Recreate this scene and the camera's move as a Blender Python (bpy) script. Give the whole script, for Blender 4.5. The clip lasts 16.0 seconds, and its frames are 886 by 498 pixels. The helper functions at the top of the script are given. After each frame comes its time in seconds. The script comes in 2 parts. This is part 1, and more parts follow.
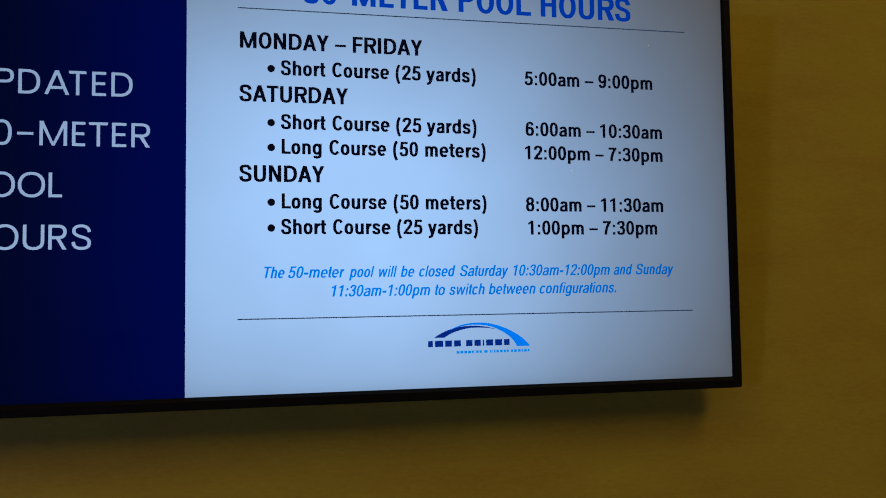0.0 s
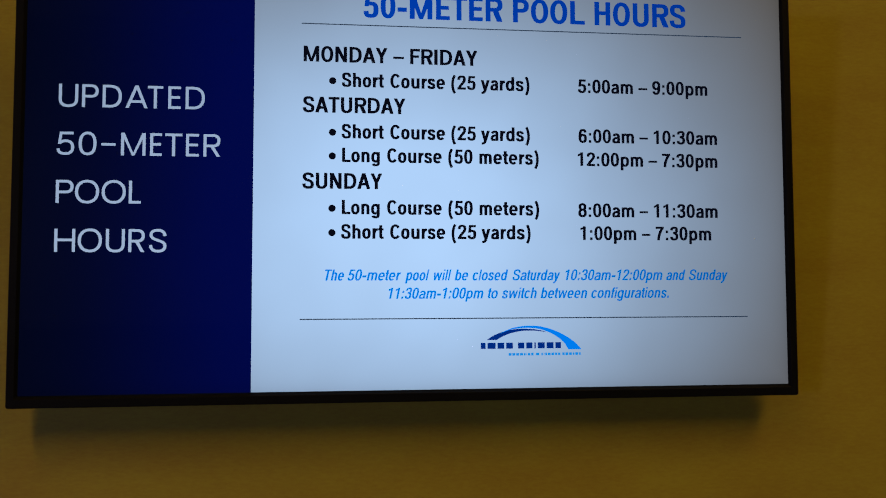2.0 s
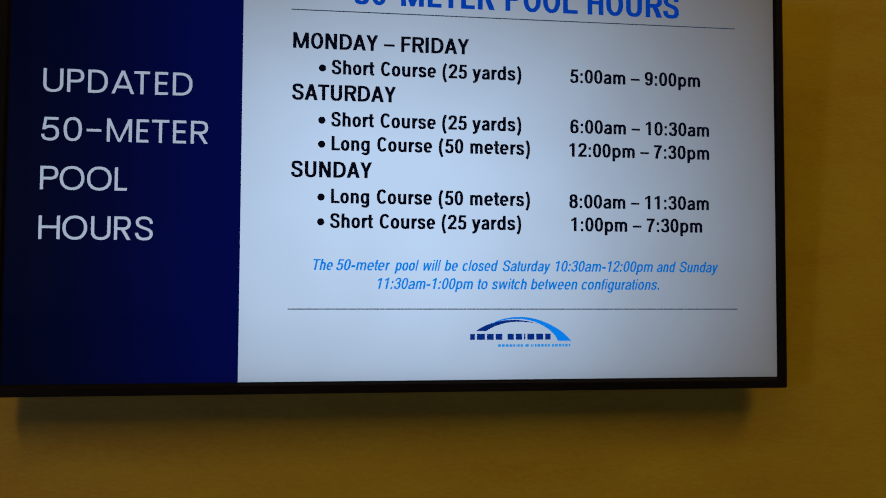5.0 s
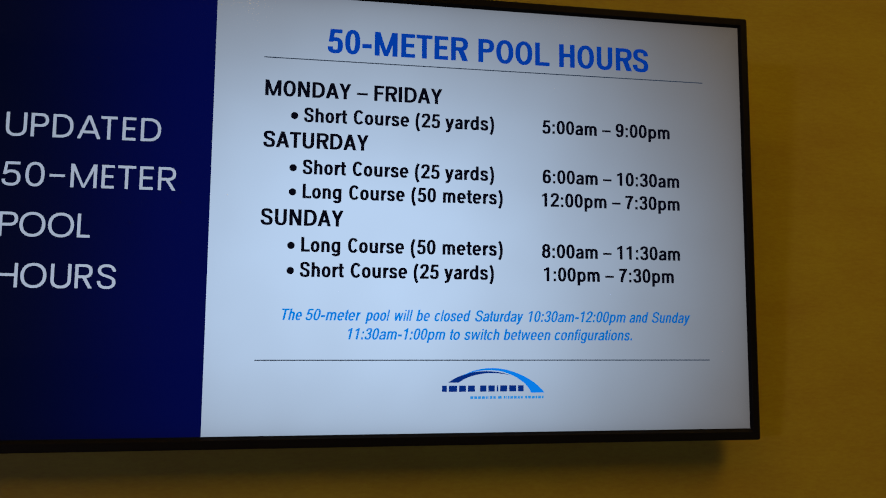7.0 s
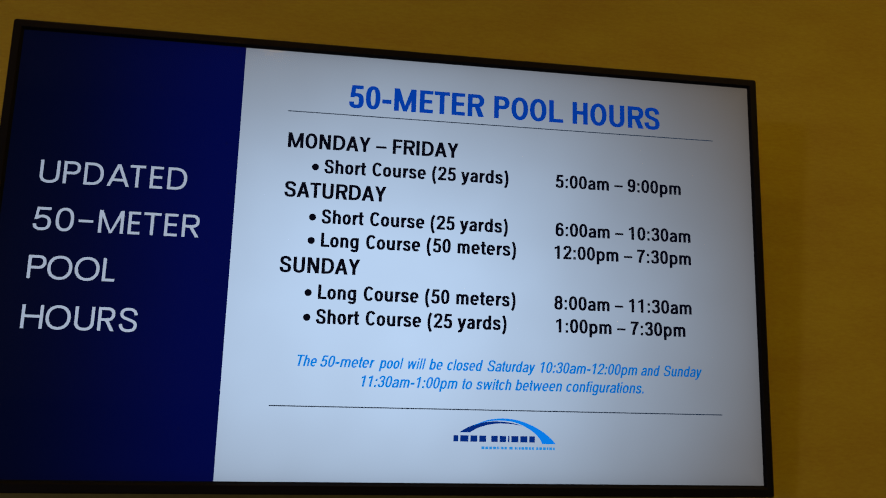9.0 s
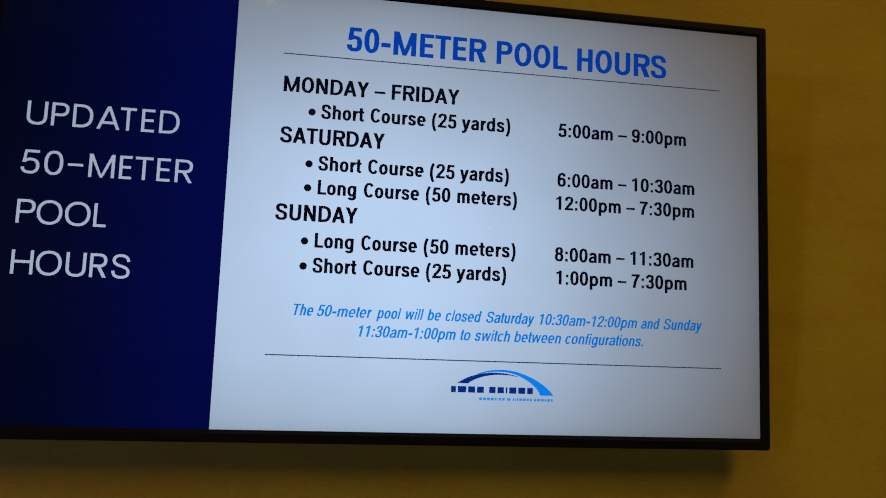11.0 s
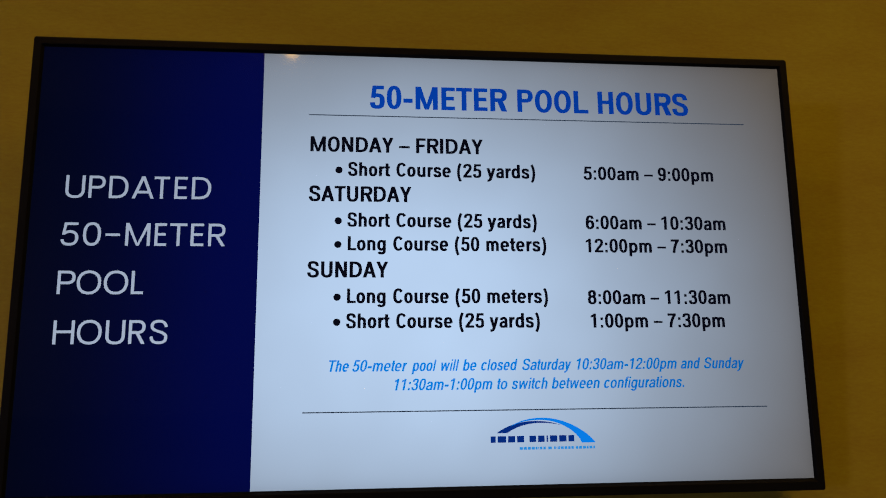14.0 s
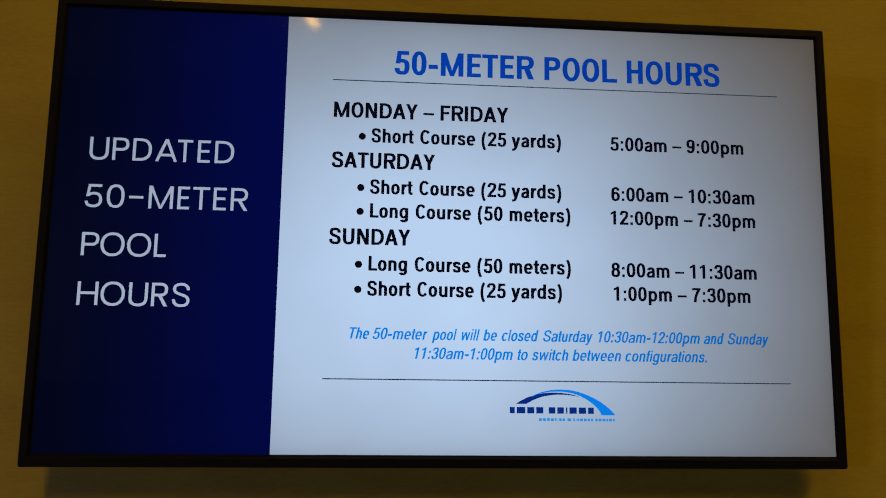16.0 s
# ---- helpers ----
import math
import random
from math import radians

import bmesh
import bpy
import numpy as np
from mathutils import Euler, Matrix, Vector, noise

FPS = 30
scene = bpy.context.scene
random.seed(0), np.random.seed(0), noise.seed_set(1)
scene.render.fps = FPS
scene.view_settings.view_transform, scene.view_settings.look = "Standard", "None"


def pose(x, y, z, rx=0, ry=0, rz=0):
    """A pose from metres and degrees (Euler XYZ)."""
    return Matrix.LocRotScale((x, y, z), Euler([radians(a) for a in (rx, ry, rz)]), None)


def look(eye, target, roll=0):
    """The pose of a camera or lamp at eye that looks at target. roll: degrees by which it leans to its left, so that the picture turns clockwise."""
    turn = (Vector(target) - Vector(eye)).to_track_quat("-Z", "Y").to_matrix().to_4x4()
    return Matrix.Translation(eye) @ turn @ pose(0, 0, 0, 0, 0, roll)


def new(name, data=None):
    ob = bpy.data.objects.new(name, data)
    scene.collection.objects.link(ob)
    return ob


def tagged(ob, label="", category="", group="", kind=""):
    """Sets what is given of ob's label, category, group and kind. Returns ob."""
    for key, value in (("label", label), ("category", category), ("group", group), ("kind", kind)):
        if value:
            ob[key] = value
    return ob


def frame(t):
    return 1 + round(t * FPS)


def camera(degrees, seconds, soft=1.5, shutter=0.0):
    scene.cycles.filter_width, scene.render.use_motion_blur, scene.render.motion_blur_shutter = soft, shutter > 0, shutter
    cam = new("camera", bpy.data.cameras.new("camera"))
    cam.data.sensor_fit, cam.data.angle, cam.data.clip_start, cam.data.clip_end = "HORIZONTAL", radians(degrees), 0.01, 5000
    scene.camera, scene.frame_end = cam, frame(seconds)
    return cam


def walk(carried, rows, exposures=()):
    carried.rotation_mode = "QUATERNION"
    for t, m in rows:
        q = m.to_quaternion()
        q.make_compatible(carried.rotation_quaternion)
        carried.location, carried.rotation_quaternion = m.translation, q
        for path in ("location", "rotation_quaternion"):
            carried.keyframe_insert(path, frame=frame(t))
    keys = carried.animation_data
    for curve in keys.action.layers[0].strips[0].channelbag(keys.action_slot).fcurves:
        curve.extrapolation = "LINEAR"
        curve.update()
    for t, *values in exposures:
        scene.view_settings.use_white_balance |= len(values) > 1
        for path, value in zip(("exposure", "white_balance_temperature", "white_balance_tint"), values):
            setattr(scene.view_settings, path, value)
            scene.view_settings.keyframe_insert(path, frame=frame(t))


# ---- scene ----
cam = camera(62.94, 16.0, soft=1.08)
# seconds, place in metres, turn in degrees
PATH = [
    (0.0, -0.0893, -1.0588, 1.5813, 102.539, 2.512, -10.276),
    (0.3, -0.0823, -1.0589, 1.5820, 102.365, 2.013, -8.607),
    (0.5, -0.0814, -1.0620, 1.5818, 102.377, 1.720, -7.875),
    (0.7, -0.0856, -1.0693, 1.5821, 102.698, 1.834, -7.019),
    (1.0, -0.0868, -1.0709, 1.5823, 102.672, 0.944, -5.302),
    (1.3, -0.0789, -1.0795, 1.5875, 102.544, 0.289, -5.357),
    (1.5, -0.0770, -1.0857, 1.5884, 102.627, -0.426, -6.112),
    (1.7, -0.0781, -1.0905, 1.5851, 102.779, 0.277, -6.446),
    (2.0, -0.0809, -1.0971, 1.5822, 102.580, 1.073, -5.534),
    (2.3, -0.0831, -1.1038, 1.5773, 102.829, 0.890, -5.142),
    (2.5, -0.0810, -1.1059, 1.5792, 102.667, 0.250, -4.703),
    (2.8, -0.0824, -1.1027, 1.5800, 101.989, 0.181, -4.515),
    (3.0, -0.0824, -1.0992, 1.5780, 101.994, 0.278, -4.742),
    (3.3, -0.0836, -1.0963, 1.5771, 101.966, 0.044, -4.648),
    (3.5, -0.0843, -1.0919, 1.5766, 101.971, -0.063, -4.930),
    (3.7, -0.0809, -1.0927, 1.5761, 101.950, 0.685, -4.793),
    (4.0, -0.0781, -1.0927, 1.5769, 101.736, 0.676, -5.280),
    (4.2, -0.0775, -1.0932, 1.5774, 101.649, 0.675, -5.638),
    (6.3, -0.0730, -1.0712, 1.5880, 103.444, 0.897, -7.298),
    (6.5, -0.0691, -1.0694, 1.5831, 103.750, 0.496, -8.507),
    (6.7, -0.0711, -1.0697, 1.5884, 103.900, 0.567, -9.220),
    (7.0, -0.0783, -1.0776, 1.5963, 105.198, 1.021, -8.620),
    (7.3, -0.0811, -1.0916, 1.5973, 107.292, 0.762, -7.547),
    (7.5, -0.0821, -1.1015, 1.5995, 108.488, 0.409, -7.250),
    (7.7, -0.0828, -1.1090, 1.5988, 109.597, 0.386, -7.139),
    (8.0, -0.0806, -1.1102, 1.5936, 110.361, 0.041, -7.214),
    (8.3, -0.0815, -1.1091, 1.5941, 109.720, -0.341, -7.418),
    (8.5, -0.0811, -1.1068, 1.5925, 109.501, -0.523, -7.498),
    (8.7, -0.0809, -1.1031, 1.5937, 109.184, -0.547, -7.681),
    (9.0, -0.0803, -1.1000, 1.5912, 109.082, -0.277, -7.773),
    (9.3, -0.0823, -1.0963, 1.5882, 109.104, -0.350, -7.954),
    (9.5, -0.0803, -1.0964, 1.5900, 108.970, -0.538, -7.937),
    (10.0, -0.0822, -1.0972, 1.5842, 108.458, -0.793, -8.177),
    (10.2, -0.0851, -1.0911, 1.5754, 107.577, -1.294, -8.410),
    (12.3, -0.0813, -1.0682, 1.6021, 105.090, 2.449, -7.164),
    (12.5, -0.0956, -1.0726, 1.6008, 106.678, 3.049, -6.729),
    (12.7, -0.0928, -1.0764, 1.6034, 107.595, 2.699, -6.109),
    (13.0, -0.0884, -1.0807, 1.6028, 108.601, 2.433, -5.534),
    (13.3, -0.0862, -1.0754, 1.5960, 109.431, 2.014, -5.461),
    (13.5, -0.0882, -1.0743, 1.5934, 109.537, 2.021, -5.411),
    (13.7, -0.0867, -1.0762, 1.5930, 109.312, 1.842, -5.244),
    (14.0, -0.0844, -1.0783, 1.5916, 109.356, 1.431, -5.147),
    (14.3, -0.0859, -1.0771, 1.5902, 108.941, 0.987, -5.142),
    (14.5, -0.0875, -1.0758, 1.5872, 108.911, 0.993, -5.049),
    (14.7, -0.0872, -1.0748, 1.5855, 108.742, 0.747, -4.860),
    (15.0, -0.0873, -1.0719, 1.5821, 108.351, 0.473, -4.671),
    (15.3, -0.0888, -1.0681, 1.5824, 107.723, 0.350, -4.510),
    (15.5, -0.0879, -1.0661, 1.5833, 107.547, 0.321, -4.338),
    (15.7, -0.0874, -1.0655, 1.5849, 107.409, -0.017, -4.238),
    (16.0, -0.0899, -1.0661, 1.5867, 107.340, -0.117, -4.137),
]
# the clip's white balance drifts in its first seconds
TINT = [(0.0, -0.13, 5320, 6), (1.0, -0.03, 5600, 5.5), (2.0, 0.0, 5850, 6.5), (3.0, 0.0, 6230, 8.5), (4.0, 0.0, 6500, 10), (16.0, 0.0, 6500, 10)]
walk(cam, [(t, pose(*p)) for t, *p in PATH], TINT)

# ---- sizes ----
HANG = pose(0, 0, 1.95, 9.8)    # the middle of the display, which leans out at its top
SW, SH = 0.6048, 0.3402         # half width and height of the lit picture
BW, BH = 0.6207, 0.3562         # half width and height of the casing
SPLIT = -0.2648                 # where the navy column meets the white page
WALL = 0.140                    # the wall stands this far behind the middle of the picture
CEIL = 3.50

# ---- light ----
world = bpy.data.worlds.new("room_air")
world.use_nodes = True
world.node_tree.nodes["Background"].inputs["Color"].default_value = (0.02, 0.02, 0.022, 1)
world.node_tree.nodes["Background"].inputs["Strength"].default_value = 0.0
scene.world = world


def glow(name, m, power, colour, wide, deep):
    data = bpy.data.lights.new(name, "AREA")
    data.shape, data.size, data.size_y, data.energy, data.color = "RECTANGLE", wide, deep, power, colour
    new(name, data).matrix_world = m


X0, X1, Y0 = -6.0, 4.0, -7.5
WARM, DAY = (1.0, 0.495, 0.03), (0.84, 0.66, 1.0)
STRIP = (-0.87, -2.98, 0.07, 3.56, 4.0)     # ceiling lights: x, y, width, depth and turn
PANEL = (1.60, -2.70, 0.60, 3.40, 0.0)
glow("strip_glow", pose(STRIP[0], STRIP[1], CEIL - 0.012, rz=STRIP[4]), 25.5, WARM, *STRIP[2:4])
glow("panel_glow", pose(PANEL[0], PANEL[1], CEIL - 0.012, rz=PANEL[4]), 31.5, WARM, *PANEL[2:4])
WIN = (-6.15, -5.35, 0.85, 1.45)        # the west window: y from and to, z from and to
middle = (X0 - 0.02, (WIN[0] + WIN[1]) / 2, (WIN[2] + WIN[3]) / 2)
glow("window_daylight", look(middle, (0, middle[1], middle[2])), 48.0, DAY, WIN[1] - WIN[0], WIN[3] - WIN[2])

# ---- materials ----


def material(name, colour, rough=0.5, metal=0.0, spec=0.5):
    m = bpy.data.materials.new(name)
    m.use_nodes = True
    b = m.node_tree.nodes["Principled BSDF"]
    b.inputs["Base Color"].default_value = (*colour, 1)
    b.inputs["Roughness"].default_value = rough
    b.inputs["Metallic"].default_value = metal
    b.inputs["Specular IOR Level"].default_value = spec
    return m


def node(m, kind, **inputs):
    n = m.node_tree.nodes.new(kind)
    for key, value in inputs.items():
        n.inputs[key.replace("_", " ")].default_value = value
    return n


def join(m, a, b):
    m.node_tree.links.new(a, b)


def math_node(m, op, a, b=None):
    n = m.node_tree.nodes.new("ShaderNodeMath")
    n.operation = op
    for slot, v in ((0, a), (1, b)):
        if v is None:
            continue
        if isinstance(v, (int, float)):
            n.inputs[slot].default_value = v
        else:
            join(m, v, n.inputs[slot])
    return n.outputs[0]


def mottled(name, dark, light, rough, stretch=(1, 1, 1), scales=(3, 60), bump=0.1, spec=0.5, depth=0.002):
    """A surface whose colour wanders between two tones at two scales, with fine relief."""
    m = material(name, light, rough, spec=spec)
    b = m.node_tree.nodes["Principled BSDF"]
    place = node(m, "ShaderNodeNewGeometry")
    grid = node(m, "ShaderNodeMapping", Scale=stretch)
    join(m, place.outputs["Position"], grid.inputs["Vector"])
    big = node(m, "ShaderNodeTexNoise", Scale=scales[0], Detail=3.0)
    small = node(m, "ShaderNodeTexNoise", Scale=scales[1], Detail=5.0, Roughness=0.65)
    for n in (big, small):
        join(m, grid.outputs["Vector"], n.inputs["Vector"])
    blend = math_node(m, "ADD", math_node(m, "MULTIPLY", big.outputs["Fac"], 0.5), math_node(m, "MULTIPLY", small.outputs["Fac"], 0.5))
    ramp = node(m, "ShaderNodeValToRGB")
    ramp.color_ramp.elements[0].position, ramp.color_ramp.elements[1].position = 0.36, 0.64
    ramp.color_ramp.elements[0].color, ramp.color_ramp.elements[1].color = (*dark, 1), (*light, 1)
    join(m, blend, ramp.inputs["Fac"])
    join(m, ramp.outputs["Color"], b.inputs["Base Color"])
    relief = node(m, "ShaderNodeBump", Strength=bump, Distance=depth)
    join(m, small.outputs["Fac"], relief.inputs["Height"])
    join(m, relief.outputs["Normal"], b.inputs["Normal"])
    return m


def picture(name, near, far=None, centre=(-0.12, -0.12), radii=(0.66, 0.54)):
    """A lit part of the display behind its semi-gloss front: the backlight sags at the rim of the panel. Falloff with
    viewing angle is painted into the emission colour: it goes from near, at the panel's brightest place, to far."""
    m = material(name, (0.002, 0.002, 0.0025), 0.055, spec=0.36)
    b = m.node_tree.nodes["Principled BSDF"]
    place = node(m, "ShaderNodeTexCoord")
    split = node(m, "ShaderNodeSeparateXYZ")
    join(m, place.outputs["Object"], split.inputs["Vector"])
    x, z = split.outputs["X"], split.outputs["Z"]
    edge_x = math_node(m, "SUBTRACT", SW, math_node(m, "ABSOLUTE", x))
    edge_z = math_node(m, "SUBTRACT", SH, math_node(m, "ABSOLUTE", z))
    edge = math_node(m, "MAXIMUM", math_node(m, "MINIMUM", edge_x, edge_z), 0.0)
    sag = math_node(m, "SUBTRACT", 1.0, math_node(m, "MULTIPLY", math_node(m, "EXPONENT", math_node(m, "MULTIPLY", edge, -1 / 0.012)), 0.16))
    # off-axis dimming of the panel, painted in as an elliptical gradient
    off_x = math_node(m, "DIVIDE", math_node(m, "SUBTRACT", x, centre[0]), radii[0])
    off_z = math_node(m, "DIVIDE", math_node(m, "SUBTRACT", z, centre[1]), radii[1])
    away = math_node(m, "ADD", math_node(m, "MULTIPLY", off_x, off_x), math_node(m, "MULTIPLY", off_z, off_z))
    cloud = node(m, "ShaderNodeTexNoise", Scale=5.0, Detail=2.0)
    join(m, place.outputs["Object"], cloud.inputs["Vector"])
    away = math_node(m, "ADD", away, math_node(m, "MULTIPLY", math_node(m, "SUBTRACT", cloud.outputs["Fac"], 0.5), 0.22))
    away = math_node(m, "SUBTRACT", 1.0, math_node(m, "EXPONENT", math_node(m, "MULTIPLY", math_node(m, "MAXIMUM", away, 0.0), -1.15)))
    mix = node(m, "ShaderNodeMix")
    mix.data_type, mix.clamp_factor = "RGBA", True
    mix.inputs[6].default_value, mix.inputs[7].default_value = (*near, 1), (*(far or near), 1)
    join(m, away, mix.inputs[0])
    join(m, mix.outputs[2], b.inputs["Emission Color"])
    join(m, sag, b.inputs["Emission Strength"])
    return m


WALL_PAINT = mottled("ochre wallcovering", (0.45, 0.385, 0.055), (0.53, 0.525, 0.068), 0.62, (0.3, 1, 1), (14.0, 260), 0.08, depth=0.001)
PLASTER = mottled("slate plaster", (0.085, 0.10, 0.13), (0.11, 0.13, 0.165), 0.8)
CARPET = mottled("charcoal floor", (0.035, 0.042, 0.055), (0.055, 0.065, 0.085), 0.7)
CEILING_GREY = mottled("grey ceiling board", (0.14, 0.14, 0.14), (0.18, 0.18, 0.18), 0.9)
CASE = mottled("matt black casing", (0.008, 0.010, 0.017), (0.012, 0.015, 0.025), 0.45, scales=(9, 700), bump=0.06, depth=0.0004, spec=0.07)
LIP = material("black inner lip", (0.006, 0.007, 0.010), 0.5, spec=0.1)
REAR = material("black rear shell", (0.02, 0.02, 0.02), 0.6)
STEEL = material("painted steel", (0.05, 0.05, 0.05), 0.45, 0.6)
GLASS = material("window glass", (0.9, 0.95, 0.95), 0.02)
GLASS.node_tree.nodes["Principled BSDF"].inputs["Transmission Weight"].default_value = 1.0
TRIM_WHITE = material("white lamp trim", (0.8, 0.79, 0.76), 0.4)

# A second colour, where given, paints viewing-angle dimming into the emission.
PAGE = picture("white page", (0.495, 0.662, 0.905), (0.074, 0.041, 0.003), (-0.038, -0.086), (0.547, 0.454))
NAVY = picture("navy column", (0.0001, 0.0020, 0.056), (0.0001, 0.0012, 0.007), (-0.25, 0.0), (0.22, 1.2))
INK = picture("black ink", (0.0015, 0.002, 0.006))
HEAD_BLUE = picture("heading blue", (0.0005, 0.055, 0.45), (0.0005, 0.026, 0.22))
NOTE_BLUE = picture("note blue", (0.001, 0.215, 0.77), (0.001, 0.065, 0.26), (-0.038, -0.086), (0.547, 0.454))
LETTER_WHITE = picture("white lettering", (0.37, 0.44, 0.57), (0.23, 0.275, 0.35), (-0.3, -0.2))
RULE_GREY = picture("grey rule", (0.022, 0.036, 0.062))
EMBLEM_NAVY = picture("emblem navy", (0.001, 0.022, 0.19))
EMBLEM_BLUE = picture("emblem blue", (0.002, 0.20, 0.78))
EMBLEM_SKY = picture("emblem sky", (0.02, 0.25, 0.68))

# ---- mesh helpers ----


def solid(bm, x0, x1, y0, y1, z0, z1, bevel=0.0):
    made = bmesh.ops.create_cube(bm, size=1, matrix=Matrix.Translation(((x0 + x1) / 2, (y0 + y1) / 2, (z0 + z1) / 2)) @ Matrix.Diagonal((x1 - x0, y1 - y0, z1 - z0, 1)))
    if bevel:
        edges = {e for v in made["verts"] for e in v.link_edges}
        bmesh.ops.bevel(bm, geom=list(edges), offset=bevel, segments=2, affect="EDGES", profile=0.5)
    return bm


def part(name, bm, mat, parent=None, label=""):
    me = bpy.data.meshes.new(name)
    bm.to_mesh(me)
    bm.free()
    me.materials.append(mat)
    ob = new(name, me)
    ob.parent = parent
    return tagged(ob, label)


def slab(name, mat, label, *size):
    return tagged(part(name, solid(bmesh.new(), *size), mat), label, name.split("_")[0], kind="structure")


def rounded(half_w, half_h, radius, n=6):
    """Corner points of a rounded rectangle, counter-clockwise, in x and z."""
    pts = []
    for cx, cz, a0 in ((1, 1, 0), (-1, 1, 90), (-1, -1, 180), (1, -1, 270)):
        for k in range(n + 1):
            a = radians(a0 + 90 * k / n)
            pts.append((cx * (half_w - radius) + radius * math.cos(a), cz * (half_h - radius) + radius * math.sin(a)))
    return pts


def loft(bm, rings, close=False):
    """Faces between rings of points (x, y, z)."""
    made = [[bm.verts.new(p) for p in ring] for ring in rings]
    for a, b in zip(made, made[1:]):
        for k in range(len(a)):
            bm.faces.new((a[k], a[(k + 1) % len(a)], b[(k + 1) % len(b)], b[k]))
    if close:
        bm.faces.new(made[-1])
    bmesh.ops.recalc_face_normals(bm, faces=bm.faces)
    return bm


def plate(x0, x1, z0, z1, y):
    """A flat patch of the picture, facing the room."""
    bm = bmesh.new()
    bm.faces.new([bm.verts.new((x, y, z)) for x, z in ((x0, z0), (x1, z0), (x1, z1), (x0, z1))])
    return bm


# ---- the room ----
slab("wall_north", WALL_PAINT, "ochre yellow wall with a fine horizontal grain", X0, X1, WALL, WALL + 0.15, 0, CEIL)
slab("wall_south", PLASTER, "plain slate grey plaster wall", X0, X1, Y0 - 0.15, Y0, 0, CEIL)
bm = bmesh.new()
for y0, y1, z0, z1 in ((Y0 - 0.15, WIN[0], 0, CEIL), (WIN[1], WALL + 0.15, 0, CEIL), (WIN[0], WIN[1], 0, WIN[2]), (WIN[0], WIN[1], WIN[3], CEIL)):
    solid(bm, X0 - 0.15, X0, y0, y1, z0, z1)
tagged(part("wall_west", bm, PLASTER), "plain slate grey plaster wall with a window", "wall", kind="structure")
window = tagged(new("window_1"), "small daylit window in a white frame", "window", kind="structure")
bm = bmesh.new()
for y0, y1, z0, z1 in ((WIN[0], WIN[0] + 0.05, WIN[2], WIN[3]), (WIN[1] - 0.05, WIN[1], WIN[2], WIN[3]),
                       (WIN[0] + 0.05, WIN[1] - 0.05, WIN[2], WIN[2] + 0.05), (WIN[0] + 0.05, WIN[1] - 0.05, WIN[3] - 0.05, WIN[3])):
    solid(bm, X0 - 0.11, X0 - 0.05, y0, y1, z0, z1)
part("window_frame", bm, TRIM_WHITE, window)
part("window_sill", solid(bmesh.new(), X0, X0 + 0.08, WIN[0] - 0.04, WIN[1] + 0.04, WIN[2] - 0.03, WIN[2], 0.004), TRIM_WHITE, window)
part("pane", solid(bmesh.new(), X0 - 0.084, X0 - 0.078, WIN[0] + 0.05, WIN[1] - 0.05, WIN[2] + 0.05, WIN[3] - 0.05), GLASS, window, "clear window glass")
slab("wall_east", PLASTER, "plain slate grey plaster wall", X1, X1 + 0.15, Y0 - 0.15, WALL + 0.15, 0, CEIL)
slab("floor", CARPET, "plain charcoal floor of the lobby", X0 - 0.15, X1 + 0.15, Y0 - 0.15, WALL + 0.15, -0.1, 0)
slab("ceiling", CEILING_GREY, "plain dark grey ceiling over the lobby", X0 - 0.15, X1 + 0.15, Y0 - 0.15, WALL + 0.15, CEIL, CEIL + 0.1)

# ---- the display ----
tv = tagged(new("wall_display"), "large black flat-screen display hung on an ochre wall, switched on", "display")
tv.matrix_world = HANG

# casing: outer side, rounded front edge, flat face, then the lip that dips to the glass
bm = bmesh.new()
steps = ((0.0, 0.038, 0.004), (0.0, -0.0025, 0.004), (0.0008, -0.0037, 0.0035), (0.002, -0.004, 0.003), (0.0115, -0.004, 0.002), (0.0122, -0.0036, 0.0015))
CHIN = 0.0022                   # the lower bar of the casing is a little deeper
loft(bm, [[(x, y, (z if z > 0 else z - CHIN * (1 - i / 0.0165))) for x, z in rounded(BW - i, BH - i, r)] for i, y, r in steps])
bezel = part("bezel", bm, CASE, tv, "narrow matt black bezel")
bm = bmesh.new()
steps = ((0.0122, -0.0036, 0.0015), (0.0155, 0.001, 0.0008), (0.0165, 0.0012, 0.0006))
loft(bm, [[(x, y, (z if z > 0 else z - CHIN * (1 - i / 0.0165))) for x, z in rounded(BW - i, BH - i, r)] for i, y, r in steps])
part("inner_lip", bm, LIP, bezel, "black sloping inner lip")

bm = bmesh.new()
loft(bm, [[(x, y, z) for x, z in rounded(BW - i, BH - i, 0.01)] for i, y in ((0.003, 0.03), (0.004, 0.046), (0.04, 0.062), (0.3, 0.064))], close=True)
part("rear_housing", bm, REAR, tv)
bracket = part("wall_bracket", solid(bmesh.new(), -0.22, 0.22, 0.064, 0.070, -0.11, 0.11, 0.002), STEEL, tv)
for x in (-0.16, 0.16):
    part("tilt_arm", solid(bmesh.new(), x - 0.012, x + 0.012, 0.070, 0.118, -0.06, 0.06, 0.003), STEEL, bracket)
back = part("wall_plate", solid(bmesh.new(), -0.24, 0.24, WALL - 0.026, WALL, -0.07, 0.07, 0.002), STEEL, bracket)
back.matrix_local = HANG.to_3x3().inverted().to_4x4()

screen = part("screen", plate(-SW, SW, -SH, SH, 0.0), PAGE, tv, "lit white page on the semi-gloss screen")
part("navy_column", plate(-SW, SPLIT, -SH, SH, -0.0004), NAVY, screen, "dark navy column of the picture")

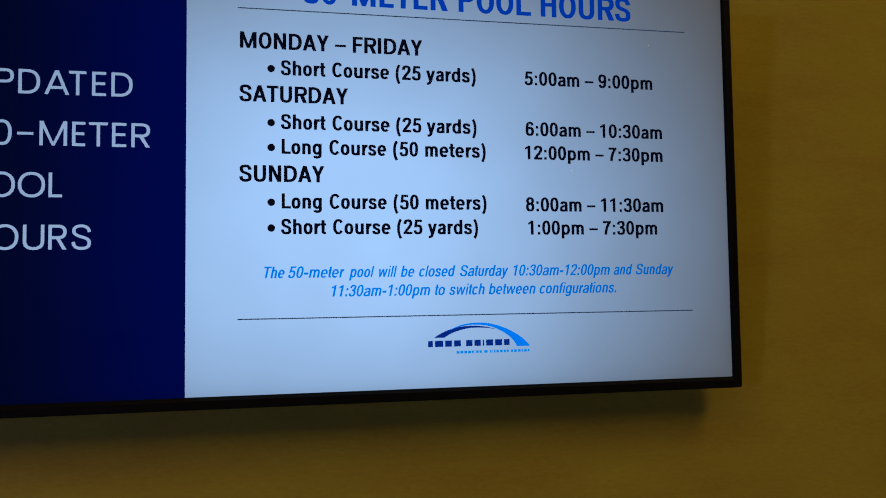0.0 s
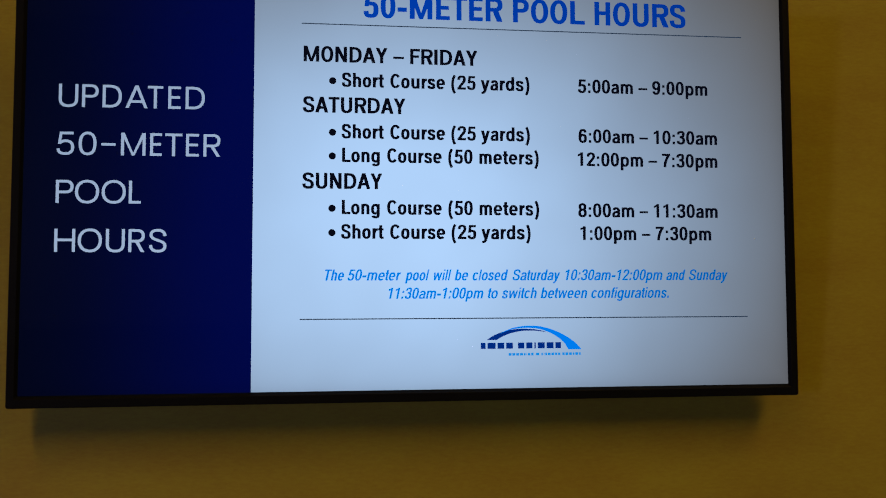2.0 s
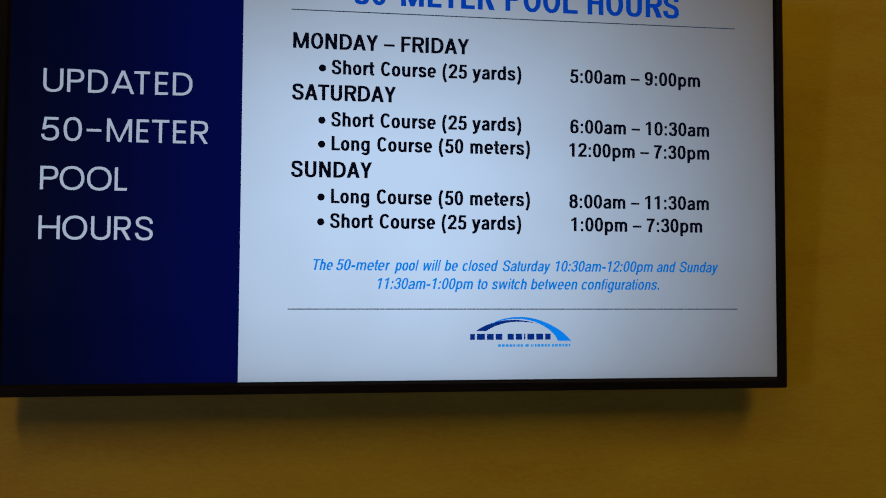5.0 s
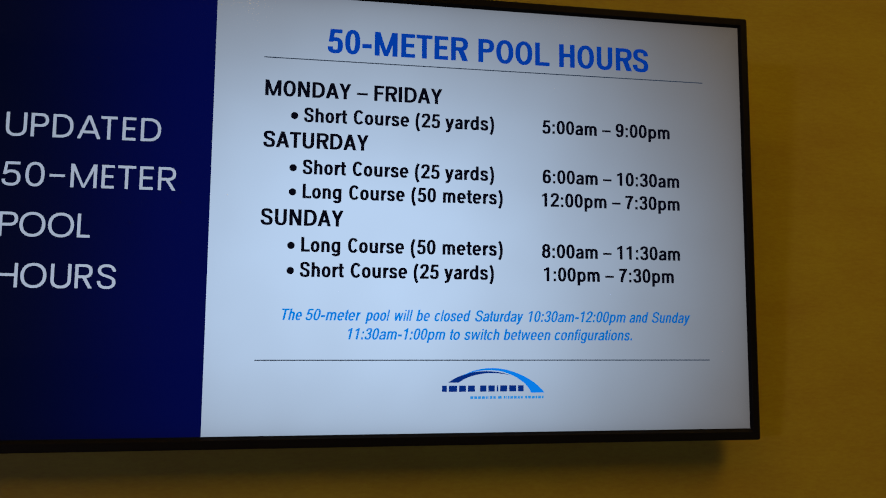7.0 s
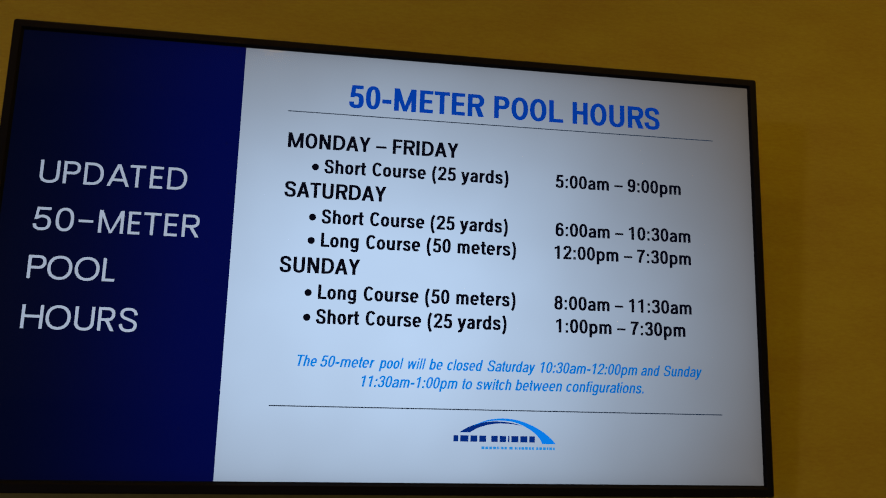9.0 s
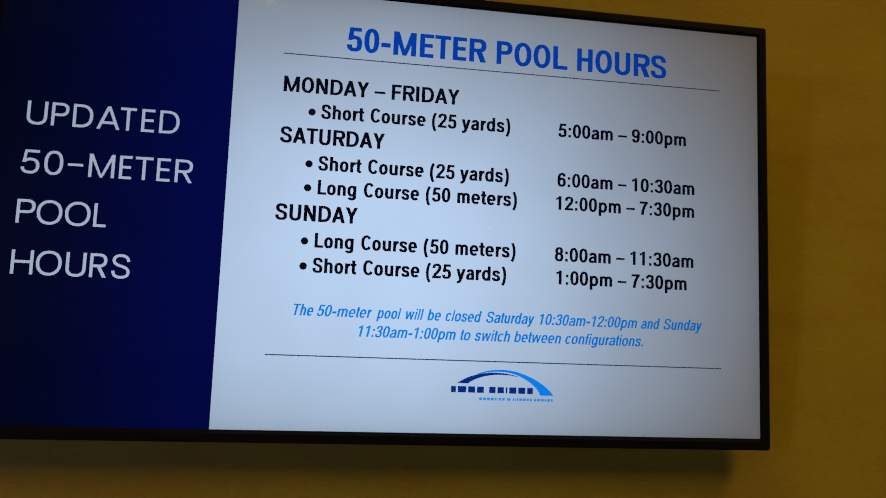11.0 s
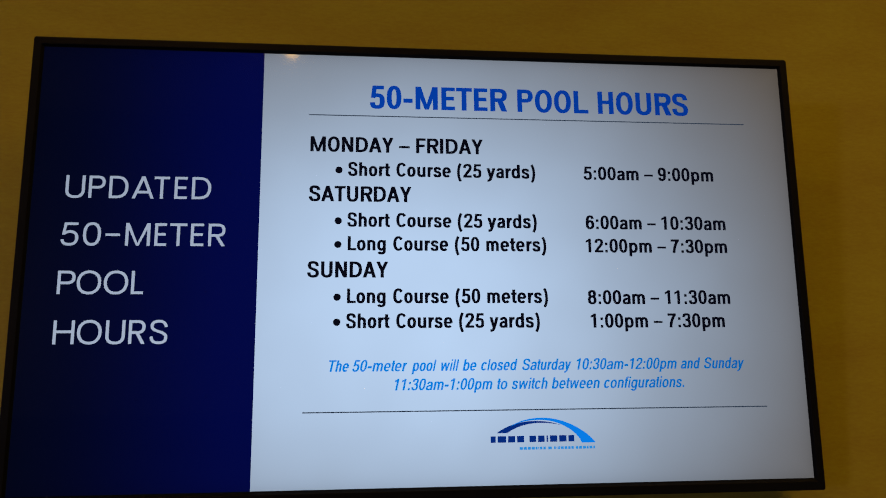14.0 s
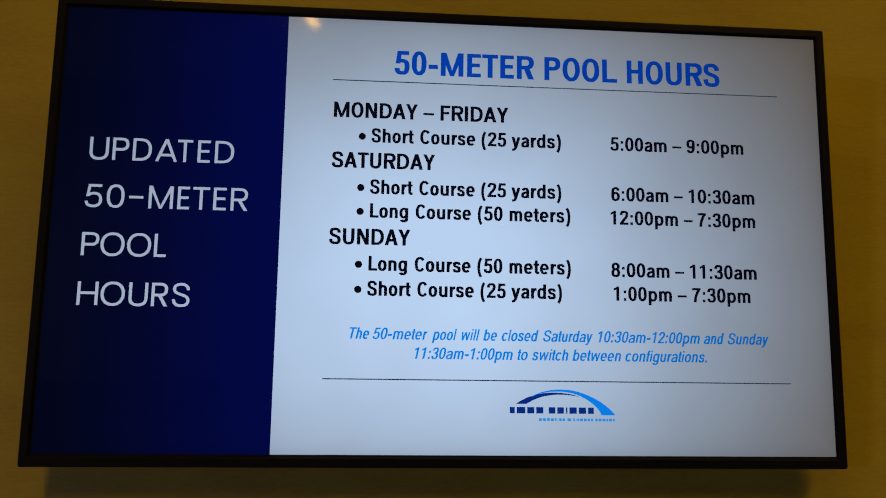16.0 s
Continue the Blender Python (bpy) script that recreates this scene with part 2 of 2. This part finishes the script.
# ---- lettering ----
# Inked widths of the letters, in thousandths of the type size: a bold condensed grotesque and a plain oblique one.
BOLD = dict(A=620, C=556, D=585, E=450, F=465, H=530, I=165, L=490, M=735, N=555, O=575, P=525, R=562, S=540, T=525, U=540, Y=565,
            a=450, d=490, e=500, g=500, h=470, m=715, n=470, o=490, p=485, r=310, s=450, t=318, u=480, y=510)
PLAIN = dict(S=590, T=580, a=480, b=470, c=440, d=470, e=480, f=270, g=480, h=440, i=122, l=122, m=720, n=440, o=490, p=480,
             r=270, s=430, t=250, u=440, w=700, y=480)
MARKS = {"(": 270, ")": 270, "-": 300, "–": 520, ":": 140, ".": 130, "1": 300}


def bearings(ch):
    """Free space left and right of a letter, in thousandths."""
    if ch == "1":
        return 70, 170
    if ch in ":.":
        return 75, 75
    if ch in "ATYy":
        return 6, 6
    left = 62 if ch in "DEFHILMNPRUhimnrpbklu" else 4 if ch in "ft" else 34
    right = 58 if ch in "HIMNUdhimnul" else 4 if ch in "ftrLFR" else 34
    return left, right


# Every letter is drawn with strokes in a box as wide as its inked width; u is the thickness of an upright stroke and
# l that of a level one, all in cap heights.
XH, OVER, DESC = 0.725, 0.015, -0.28


def box(x0, x1, z0, z1):
    return [[(x0, z0), (x1, z0), (x1, z1), (x0, z1)]]


def lean(low, high, z0, z1, thick):
    """A slanting stroke with level ends: x of its left side at the foot and at the head."""
    return [[(low, z0), (low + thick, z0), (high + thick, z1), (high, z1)]]


def ring(x0, x1, z0, z1, u, l, start=0, end=360, square=2.35, n=40):
    """A bowl, or the part of it between two angles, slightly squarer than an ellipse."""
    cx, cz, rx, rz = (x0 + x1) / 2, (z0 + z1) / 2, (x1 - x0) / 2, (z1 - z0) / 2
    steps = max(4, round(abs(end - start) / 360 * n))
    sides = []
    for k in range(steps + 1):
        a = radians(start + (end - start) * k / steps)
        c, d = (math.copysign(abs(f) ** (2 / square), f) for f in (math.cos(a), math.sin(a)))
        sides.append(((cx + rx * c, cz + rz * d), (cx + (rx - u) * c, cz + (rz - l) * d)))
    return [[p[0], q[0], q[1], p[1]] for p, q in zip(sides, sides[1:])]


def bend(*p, n=8):
    """Points along joined cubic curves: an end, two handles, an end, two handles, an end."""
    out = [p[0]]
    for i in range(0, len(p) - 1, 3):
        for k in range(1, n + 1):
            f, g = k / n, 1 - k / n
            out.append(tuple(g ** 3 * p[i][c] + 3 * g * g * f * p[i + 1][c] + 3 * g * f * f * p[i + 2][c] + f ** 3 * p[i + 3][c] for c in (0, 1)))
    return out


def stroke(path, u, l):
    """A pen drawn along a path, thicker where it goes up and down than where it goes level."""
    sides = []
    for k, (x, z) in enumerate(path):
        (ax, az), (bx, bz) = path[max(k - 1, 0)], path[min(k + 1, len(path) - 1)]
        dx, dz = bx - ax, bz - az
        long = math.hypot(dx, dz)
        dx, dz = dx / long, dz / long
        t = math.hypot(u * dz, l * dx) / 2
        sides.append(((x - dz * t, z + dx * t), (x + dz * t, z - dx * t)))
    return [[p[1], q[1], q[0], p[0]] for p, q in zip(sides, sides[1:])]


def snake(w, z0, z1, u, l):
    """The double curve of an S between two heights."""
    h, a, b = z1 - z0, z1 - l / 2, z0 + l / 2
    m = w / 2
    return stroke(bend((w - u * 0.52, z0 + 0.70 * h), (w - u * 0.55, z0 + 0.84 * h), (m + 0.24 * w, a), (m, a), (m - 0.26 * w, a), (u * 0.58, z0 + 0.87 * h), (u * 0.58, z0 + 0.745 * h),
                       (u * 0.58, z0 + 0.61 * h), (m - 0.22 * w, z0 + 0.565 * h), (m, z0 + 0.515 * h), (m + 0.26 * w, z0 + 0.455 * h), (w - u / 2, z0 + 0.41 * h), (w - u / 2, z0 + 0.275 * h),
                       (w - u / 2, z0 + 0.12 * h), (m + 0.27 * w, b), (m, b), (m - 0.26 * w, b), (u / 2, z0 + 0.14 * h), (u * 0.46, z0 + 0.315 * h)), u, l)


def arch(x0, x1, u, l, foot=0.0):
    """The shoulder and the right leg of an n."""
    return ring(x0, x1, 0.16, XH + OVER, u, l, 0, 158) + box(x1 - u, x1, foot, 0.451)


def half_bowl(w, z0, z1, u, l):
    """The bowl of a D or a P on its stem."""
    r = min(w * 0.62, (z1 - z0) * 0.56)
    return box(u, w - r, z1 - l, z1) + box(u, w - r, z0, z0 + l) + ring(w - 2 * r, w, z0, z1, u, l, -90, 90)


def six(w, u, l):
    top, m = 1 + OVER - l / 2, w * 0.53
    return ring(0, w, -OVER, 0.655, u, l) + stroke(bend((w - u * 0.6, 0.755), (w - u * 0.7, 0.9), (m + 0.2 * w, top), (m, top), (m - 0.3 * w, top), (u / 2, 0.80), (u / 2, 0.33)), u, l)


def capital(ch, w, u, l):
    m, t = w / 2, u * 1.06
    stem = box(0, u, 0, 1)
    if ch == "O":
        return ring(0, w, -OVER, 1 + OVER, u, l, square=2.2)
    if ch == "C":
        return ring(0, w * 1.07, -OVER, 1 + OVER, u, l, 36, 324, 2.25)
    if ch == "D":
        return stem + half_bowl(w, 0, 1, u, l)
    if ch in "PR":
        return stem + half_bowl(w, 0.42, 1, u, l) + (lean(w - t * 1.12, w * 0.42, 0, 0.43, t * 1.12) if ch == "R" else [])
    if ch == "E":
        return stem + box(u, w, 0, l) + box(u, w, 1 - l, 1) + box(u, w * 0.93, 0.51 - l / 2, 0.51 + l / 2)
    if ch == "F":
        return stem + box(u, w, 1 - l, 1) + box(u, w * 0.9, 0.50 - l / 2, 0.50 + l / 2)
    if ch == "L":
        return stem + box(u, w, 0, l)
    if ch == "H":
        return stem + box(w - u, w, 0, 1) + box(u, w - u, 0.52 - l / 2, 0.52 + l / 2)
    if ch == "I":
        return box(0, w, 0, 1)
    if ch == "T":
        return box(0, w, 1 - l, 1) + box(m - u / 2, m + u / 2, 0, 1 - l)
    if ch == "U":
        return box(0, u, 0.34, 1) + box(w - u, w, 0.34, 1) + ring(0, w, -OVER, 0.695, u, l, 180, 360)
    if ch == "A":
        low, high = 0.23, 0.23 + l
        return lean(0, m - t / 2, 0, 1, t) + lean(w - t, m - t / 2, 0, 1, t) + [[(m * low * 0.9 + t * 0.6, low), (w - m * low * 0.9 - t * 0.6, low), (w - m * high * 0.9 - t * 0.6, high), (m * high * 0.9 + t * 0.6, high)]]
    if ch == "Y":
        return box(m - u / 2, m + u / 2, 0, 0.42) + lean(m - u / 2, 0, 0.41, 1, t) + lean(m - u / 2 - (t - u), w - t, 0.41, 1, t)
    if ch == "M":
        v, f = u * 1.1, u * 0.78
        return stem + box(w - u, w, 0, 1) + [[(m - f / 2, 0), (m + f / 2, 0), (v, 1), (0, 1)], [(m - f / 2, 0), (m + f / 2, 0), (w, 1), (w - v, 1)]]
    if ch == "N":
        v = u * 1.1
        return stem + box(w - u, w, 0, 1) + lean(w - v, 0, 0, 1, v)
    return snake(w, -OVER, 1 + OVER, u, l)


def digit(ch, w, u, l):
    m, top, low = w / 2, 1 + OVER - l / 2, l / 2 - OVER
    if ch == "0":
        return ring(0, w, -OVER, 1 + OVER, u, l)
    if ch == "1":
        return box(w - u, w, 0, 1) + [[(0, 0.70), (w - u, 0.79), (w - u, 0.94), (0, 0.86)], [(w - u, 0.94), (w - u, 1), (w - 0.86 * u, 1), (w - 0.95 * u, 0.94)], [(0.2 * w, 0.87), (w - u, 0.90), (w - u, 1), (w * 0.5, 0.93)]]
    if ch == "2":
        return box(0, w, 0, l) + stroke(bend((u / 2, 0.70), (u * 0.5, 0.87), (m - 0.24 * w, top), (m, top), (m + 0.27 * w, top), (w - u / 2, 0.89), (w - u / 2, 0.72),
                                             (w - u / 2, 0.52), (w * 0.36, 0.36), (u * 0.62, l * 0.6)), u, l)
    if ch == "3":
        return stroke(bend((u / 2, 0.735), (u * 0.6, 0.89), (m - 0.22 * w, top), (m, top), (m + 0.26 * w, top), (w - u * 0.62, 0.90), (w - u * 0.62, 0.755),
                           (w - u * 0.62, 0.61), (m + 0.2 * w, 0.54), (w * 0.36, 0.535)), u, l) + stroke(
            bend((w * 0.36, 0.535), (m + 0.24 * w, 0.53), (w - u / 2, 0.45), (w - u / 2, 0.285), (w - u / 2, 0.12), (m + 0.26 * w, low), (m, low), (m - 0.25 * w, low), (u / 2, 0.10), (u / 2, 0.265)), u, l)
    if ch == "5":
        return box(w * 0.17, w * 0.95, 1 - l, 1) + lean(w * 0.06, w * 0.17, 0.46, 1, u * 0.9) + stroke(
            bend((w * 0.20, 0.52), (m - 0.16 * w, 0.60), (m - 0.06 * w, 0.66 - l / 2), (m, 0.66 - l / 2), (m + 0.27 * w, 0.66 - l / 2), (w - u / 2, 0.50), (w - u / 2, 0.325),
                 (w - u / 2, 0.13), (m + 0.26 * w, low), (m, low), (m - 0.25 * w, low), (u / 2, 0.10), (u / 2, 0.265)), u, l)
    if ch == "7":
        return box(0, w, 1 - l, 1) + stroke(bend((w - u * 0.45, 1 - l * 0.5), (w * 0.58, 0.70), (w * 0.36, 0.38), (w * 0.33, 0)), u, l)
    if ch == "8":
        return ring(w * 0.04, w * 0.96, 0.47, 1 + OVER, u, l * 0.95) + ring(0, w, -OVER, 0.47 + l * 0.9, u, l * 0.95)
    shape = six(w, u, l)
    return shape if ch == "6" else [[(w - x, 1 - z) for x, z in p] for p in shape]


def small(ch, w, u, l):
    m, top, t = w / 2, XH + OVER, u * 1.02
    stem, bowl = box(0, u, 0, XH), ring(0, w, -OVER, XH + OVER, u, l)
    if ch == "o":
        return bowl
    if ch == "c":
        return ring(0, w * 1.07, -OVER, top, u, l, 38, 322)
    if ch == "e":
        return ring(0, w, -OVER, top, u, l, -4, 318) + box(u * 0.6, w - u * 0.4, 0.335 - l * 0.3, 0.335 + l * 0.55)
    if ch in "bdpqg":
        low = {"b": 0, "d": 0, "p": DESC, "q": DESC, "g": -0.03}[ch]
        high = 1 if ch in "bd" else XH
        out = bowl + (box(0, u, low, high) if ch in "bp" else box(w - u, w, low, high))
        return out + (ring(w * 0.03, w, DESC, 0.22, u, l, 360, 200) if ch == "g" else [])
    if ch == "h":
        return box(0, u, 0, 1) + arch(0, w, u, l)
    if ch == "n":
        return stem + arch(0, w, u, l)
    if ch == "m":
        return stem + arch(0, m + u / 2, u, l) + arch(m - u / 2, w, u, l)
    if ch == "r":
        return stem + stroke(bend((u * 0.6, 0.40), (u * 0.7, 0.58), (w * 0.55, top - l * 0.55), (w, top - l * 0.62)), u, l * 1.1)
    if ch == "u":
        return box(w - u, w, 0, XH) + box(0, u, 0.27, XH) + ring(0, w, -OVER, 0.56, u, l, 180, 338)
    if ch == "a":
        low = l / 2 - OVER
        return box(w - u, w, 0, 0.47) + ring(w * 0.04, w, 0.20, top, u, l, 0, 166) + stroke(
            bend((w - u * 0.6, 0.41), (w * 0.58, 0.385), (u / 2, 0.39), (u / 2, 0.195), (u / 2, 0.07), (w * 0.22, low), (w * 0.40, low), (w * 0.66, low), (w - u / 2, 0.10), (w - u / 2, 0.26)), u, l * 0.95)
    if ch == "s":
        return snake(w, -OVER, top, u, l)
    if ch in "tf":
        x, bar = w * 0.22, box(0, w, XH - l * 0.9, XH)
        if ch == "t":
            return bar + box(x, x + u, 0.17, 0.94) + stroke(bend((x + u / 2, 0.19), (x + u / 2, 0.05), (w * 0.75, l / 2 - OVER), (w, l * 0.55)), u, l)
        return bar + box(x, x + u, 0, 0.80) + stroke(bend((x + u / 2, 0.78), (x + u / 2, 0.95), (w * 0.7, 1 - l / 2), (w, 1 - l / 2)), u, l)
    if ch == "i":
        return box(0, w, 0, XH) + box(0, w, 1 - w * 0.95, 1)
    if ch == "l":
        return box(0, w, 0, 1)
    if ch == "y":
        return lean(m - t * 0.55, 0, 0.0, XH, t) + lean(m - t * 0.5, w - t, 0.0, XH, t) + stroke(bend((m + t * 0.02, 0.02), (m - w * 0.10, -0.16), (w * 0.34, DESC + l / 2), (w * 0.08, DESC + l / 2)), u, l)
    if ch == "w":
        q = u * 0.84
        return lean(w * 0.25 - q / 2, 0, 0, XH, q) + lean(w * 0.25 - q / 2, m - q / 2, 0, XH, q) + lean(w * 0.75 - q / 2, m - q / 2, 0, XH, q) + lean(w * 0.75 - q / 2, w - q, 0, XH, q)
    return []


def glyph(ch, w, u, l):
    """The strokes of a letter."""
    if ch in "()":
        path = bend((w - u * 0.45, 1.02), (u * 0.15, 0.72), (u * 0.15, 0.02), (w - u * 0.45, DESC))
        return stroke(path if ch == "(" else [(w - x, z) for x, z in path], u * 0.92, l)
    if ch == "–":
        return box(0, w, 0.32, 0.46)
    if ch == "-":
        return box(0, w, 0.28, 0.46)
    if ch == "_":
        return box(0, w, 0.42, 0.53)
    if ch in ":.":
        return box(0, w, 0, 0.19) + (box(0, w, XH - 0.19, XH) if ch == ":" else [])
    return (digit if ch.isdigit() else capital if ch.isupper() else small)(ch, w, u, l)


def letters(spans, base, cap, upright, level, slant, y):
    """One mesh of letters, each between its two x; no two strokes of a letter share a plane."""
    points, faces = [], []
    for ch, x0, x1 in spans:
        for k, poly in enumerate(glyph(ch, (x1 - x0) / cap, upright, level)):
            first = len(points)
            points += [(x0 + cap * (px + slant * pz), y - 2e-6 * (k % 50), base + cap * pz) for px, pz in poly]
            faces.append(tuple(range(first, first + len(poly))))
    me = bpy.data.meshes.new("text_line")
    me.from_pydata(points, [], faces)
    return me


def typeset(words, places, widths):
    """Letters of words between the given x, spread as the type's own widths go."""
    spans = []
    for word, (x0, x1) in zip(words.split(" "), places):
        pens, pen = [], 0.0
        for ch in word:
            a, b = bearings(ch)
            ink = MARKS.get(ch) or widths.get(ch) or 478
            pens.append((ch, pen + a, pen + a + ink))
            pen += a + ink + b
        start, end = pens[0][1], pens[-1][2]
        k = (x1 - x0) / (end - start)
        spans += [(ch, x0 + (a - start) * k, x0 + (b - start) * k) for ch, a, b in pens]
    return spans


def text_line(words, places, base, cap, mat, widths=BOLD, upright=0.205, level=0.16, slant=0.0):
    """A line of type on a base line; places: the x at which each word starts and ends."""
    me = letters(typeset(words, places, widths), base, cap, upright, level, slant, -0.001)
    me.materials.append(mat)
    ob = new("text_line", me)
    ob.parent = screen
    return tagged(ob, "line of type reading " + words.replace("–", "to"))


def spaced_line(words, spans, base, mat):
    me = letters([(ch, *s) for ch, s in zip(words, spans)], base, 0.0352, 0.130, 0.116, 0.0, -0.001)
    me.materials.append(mat)
    ob = new("text_line", me)
    ob.parent = screen
    return tagged(ob, "white line of type reading " + words.replace("_", "-"))


# the navy column: a wide geometric sans
spaced_line("UPDATED", ((-0.5562, -0.5277), (-0.5221, -0.4978), (-0.4920, -0.4636), (-0.4580, -0.4250), (-0.4252, -0.4022), (-0.3945, -0.3756), (-0.3684, -0.3394)),
            0.0968, LETTER_WHITE)
spaced_line("50_METER", ((-0.5574, -0.5319), (-0.5255, -0.4994), (-0.4926, -0.4714), (-0.4634, -0.4270), (-0.4204, -0.4028), (-0.3980, -0.3725), (-0.3668, -0.3474), (-0.3405, -0.3150)),
            0.0231, LETTER_WHITE)
spaced_line("POOL", ((-0.5572, -0.5315), (-0.5293, -0.4941), (-0.4904, -0.4550), (-0.4505, -0.4326)), -0.0508, LETTER_WHITE)
spaced_line("HOURS", ((-0.5577, -0.5274), (-0.5237, -0.4885), (-0.4829, -0.4550), (-0.4498, -0.4258), (-0.4191, -0.3935)), -0.1251, LETTER_WHITE)

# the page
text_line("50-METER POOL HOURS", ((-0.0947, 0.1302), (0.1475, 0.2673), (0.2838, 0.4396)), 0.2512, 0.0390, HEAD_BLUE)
part("rule", plate(-0.1917, 0.5364, 0.2373, 0.2389, -0.001), RULE_GREY, screen, "thin grey rule")
text_line("MONDAY – FRIDAY", ((-0.1885, -0.0565), (-0.0475, -0.0304), (-0.0202, 0.0886)), 0.1772, 0.0250, INK)
text_line("SATURDAY", ((-0.1890, -0.0278),), 0.0961, 0.0250, INK)
text_line("SUNDAY", ((-0.1890, -0.0644),), -0.0247, 0.0250, INK)
SHORT = ("Short Course (25 yards)", ((-0.1285, -0.0622), (-0.0518, 0.0357), (0.0460, 0.0853), (0.0938, 0.1735)))
LONG = ("Long Course (50 meters)", ((-0.1276, -0.0683), (-0.0566, 0.0302), (0.0409, 0.0799), (0.0910, 0.1878)))
for (words, places), base, hours, when, hours_base in (
        (SHORT, 0.1380, "5:00am – 9:00pm", ((0.2543, 0.3472), (0.3565, 0.3716), (0.3801, 0.4752)), 0.1376),
        (SHORT, 0.0557, "6:00am – 10:30am", ((0.2545, 0.3478), (0.3571, 0.3716), (0.3813, 0.4902)), 0.0553),
        (LONG, 0.0180, "12:00pm – 7:30pm", ((0.2530, 0.3625), (0.3718, 0.3866), (0.3950, 0.4900)), 0.0170),
        (LONG, -0.0646, "8:00am – 11:30am", ((0.2527, 0.3463), (0.3555, 0.3698), (0.3797, 0.4887)), -0.0664),
        (SHORT, -0.1031, "1:00pm – 7:30pm", ((0.2559, 0.3492), (0.3586, 0.3732), (0.3821, 0.4768)), -0.1037)):
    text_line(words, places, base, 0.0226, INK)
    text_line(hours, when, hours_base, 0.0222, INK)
    bm = bmesh.new()
    bmesh.ops.create_circle(bm, cap_ends=True, segments=24, radius=0.0056, matrix=Matrix.Translation((-0.1429, -0.001, base + 0.0092)) @ Matrix.Rotation(radians(90), 4, "X"))
    part("bullet", bm, INK, screen, "round black bullet")
NOTE = dict(widths=PLAIN, upright=0.168, level=0.13, slant=0.21)
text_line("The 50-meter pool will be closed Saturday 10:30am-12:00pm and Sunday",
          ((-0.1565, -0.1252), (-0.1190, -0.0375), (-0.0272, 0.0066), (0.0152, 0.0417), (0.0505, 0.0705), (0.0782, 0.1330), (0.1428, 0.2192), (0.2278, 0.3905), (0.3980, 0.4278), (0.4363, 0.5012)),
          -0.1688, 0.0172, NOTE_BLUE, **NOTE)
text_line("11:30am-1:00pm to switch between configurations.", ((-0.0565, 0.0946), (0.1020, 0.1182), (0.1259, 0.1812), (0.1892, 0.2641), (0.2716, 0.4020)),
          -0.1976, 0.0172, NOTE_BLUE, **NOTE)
part("rule", plate(-0.1917, 0.5366, -0.2298, -0.2282, -0.001), RULE_GREY, screen, "thin grey rule")


# the emblem: two blades of an arch over plain bars
def blade(outer, inner, mat, label, y):
    """A curved blade between two smooth lines."""
    bm = bmesh.new()
    a, b = ([bm.verts.new((x, y, z)) for x, z in bend(*side, n=18)] for side in (outer, inner))
    for k in range(len(a) - 1):
        bm.faces.new((b[k], b[k + 1], a[k + 1], a[k]))
    part("emblem_blade", bm, mat, screen, label)


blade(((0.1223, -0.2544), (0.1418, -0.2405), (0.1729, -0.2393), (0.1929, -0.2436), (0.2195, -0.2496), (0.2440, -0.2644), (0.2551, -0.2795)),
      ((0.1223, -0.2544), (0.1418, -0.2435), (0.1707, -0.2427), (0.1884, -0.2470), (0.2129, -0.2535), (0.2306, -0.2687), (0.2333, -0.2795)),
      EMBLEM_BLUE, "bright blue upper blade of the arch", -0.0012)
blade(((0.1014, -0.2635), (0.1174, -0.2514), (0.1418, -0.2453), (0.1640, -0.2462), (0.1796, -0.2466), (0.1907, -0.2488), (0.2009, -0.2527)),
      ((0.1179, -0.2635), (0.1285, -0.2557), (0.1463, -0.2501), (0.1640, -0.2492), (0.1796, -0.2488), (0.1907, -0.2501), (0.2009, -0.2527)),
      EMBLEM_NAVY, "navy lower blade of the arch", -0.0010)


def bars(widths, x0, x1, gap, z0, z1, mat, label):
    """A row of plain bars of the given relative widths between two x."""
    unit = (x1 - x0 - gap * (len(widths) - 1)) / sum(widths)
    for w in widths:
        part("emblem_bar", plate(x0, x0 + w * unit, z0, z1, -0.001), mat, screen, label)
        x0 += w * unit + gap


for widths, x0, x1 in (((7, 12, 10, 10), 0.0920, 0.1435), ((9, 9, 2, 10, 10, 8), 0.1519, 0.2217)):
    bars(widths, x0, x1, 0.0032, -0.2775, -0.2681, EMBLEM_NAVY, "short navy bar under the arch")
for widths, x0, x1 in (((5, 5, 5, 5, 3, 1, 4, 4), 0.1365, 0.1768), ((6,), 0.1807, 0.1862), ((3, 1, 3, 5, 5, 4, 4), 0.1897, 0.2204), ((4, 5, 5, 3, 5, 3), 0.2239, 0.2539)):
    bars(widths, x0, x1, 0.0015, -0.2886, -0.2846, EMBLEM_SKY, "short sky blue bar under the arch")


# ---- ceiling lamps ----
def light_panel(name, label, x, y, wide, deep, turn):
    lamp = tagged(new(name), label, "ceiling lamp")
    lamp.matrix_world = pose(x, y, CEIL, rz=turn)
    w, d, rim = wide / 2, deep / 2, 0.02
    bm = bmesh.new()
    for x0, x1, y0, y1 in ((-w - rim, w + rim, d, d + rim), (-w - rim, w + rim, -d - rim, -d), (-w - rim, -w, -d, d), (w, w + rim, -d, d)):
        solid(bm, x0, x1, y0, y1, -0.014, 0.0)
    part("frame", bm, TRIM_WHITE, lamp)
    part("diffuser", solid(bmesh.new(), -w, w, -d, d, -0.006, 0.0), TRIM_WHITE, lamp)


light_panel("strip_light", "narrow warm strip light set in a grey ceiling", *STRIP)
light_panel("light_panel", "flat ceiling light panel in a white frame", *PANEL)
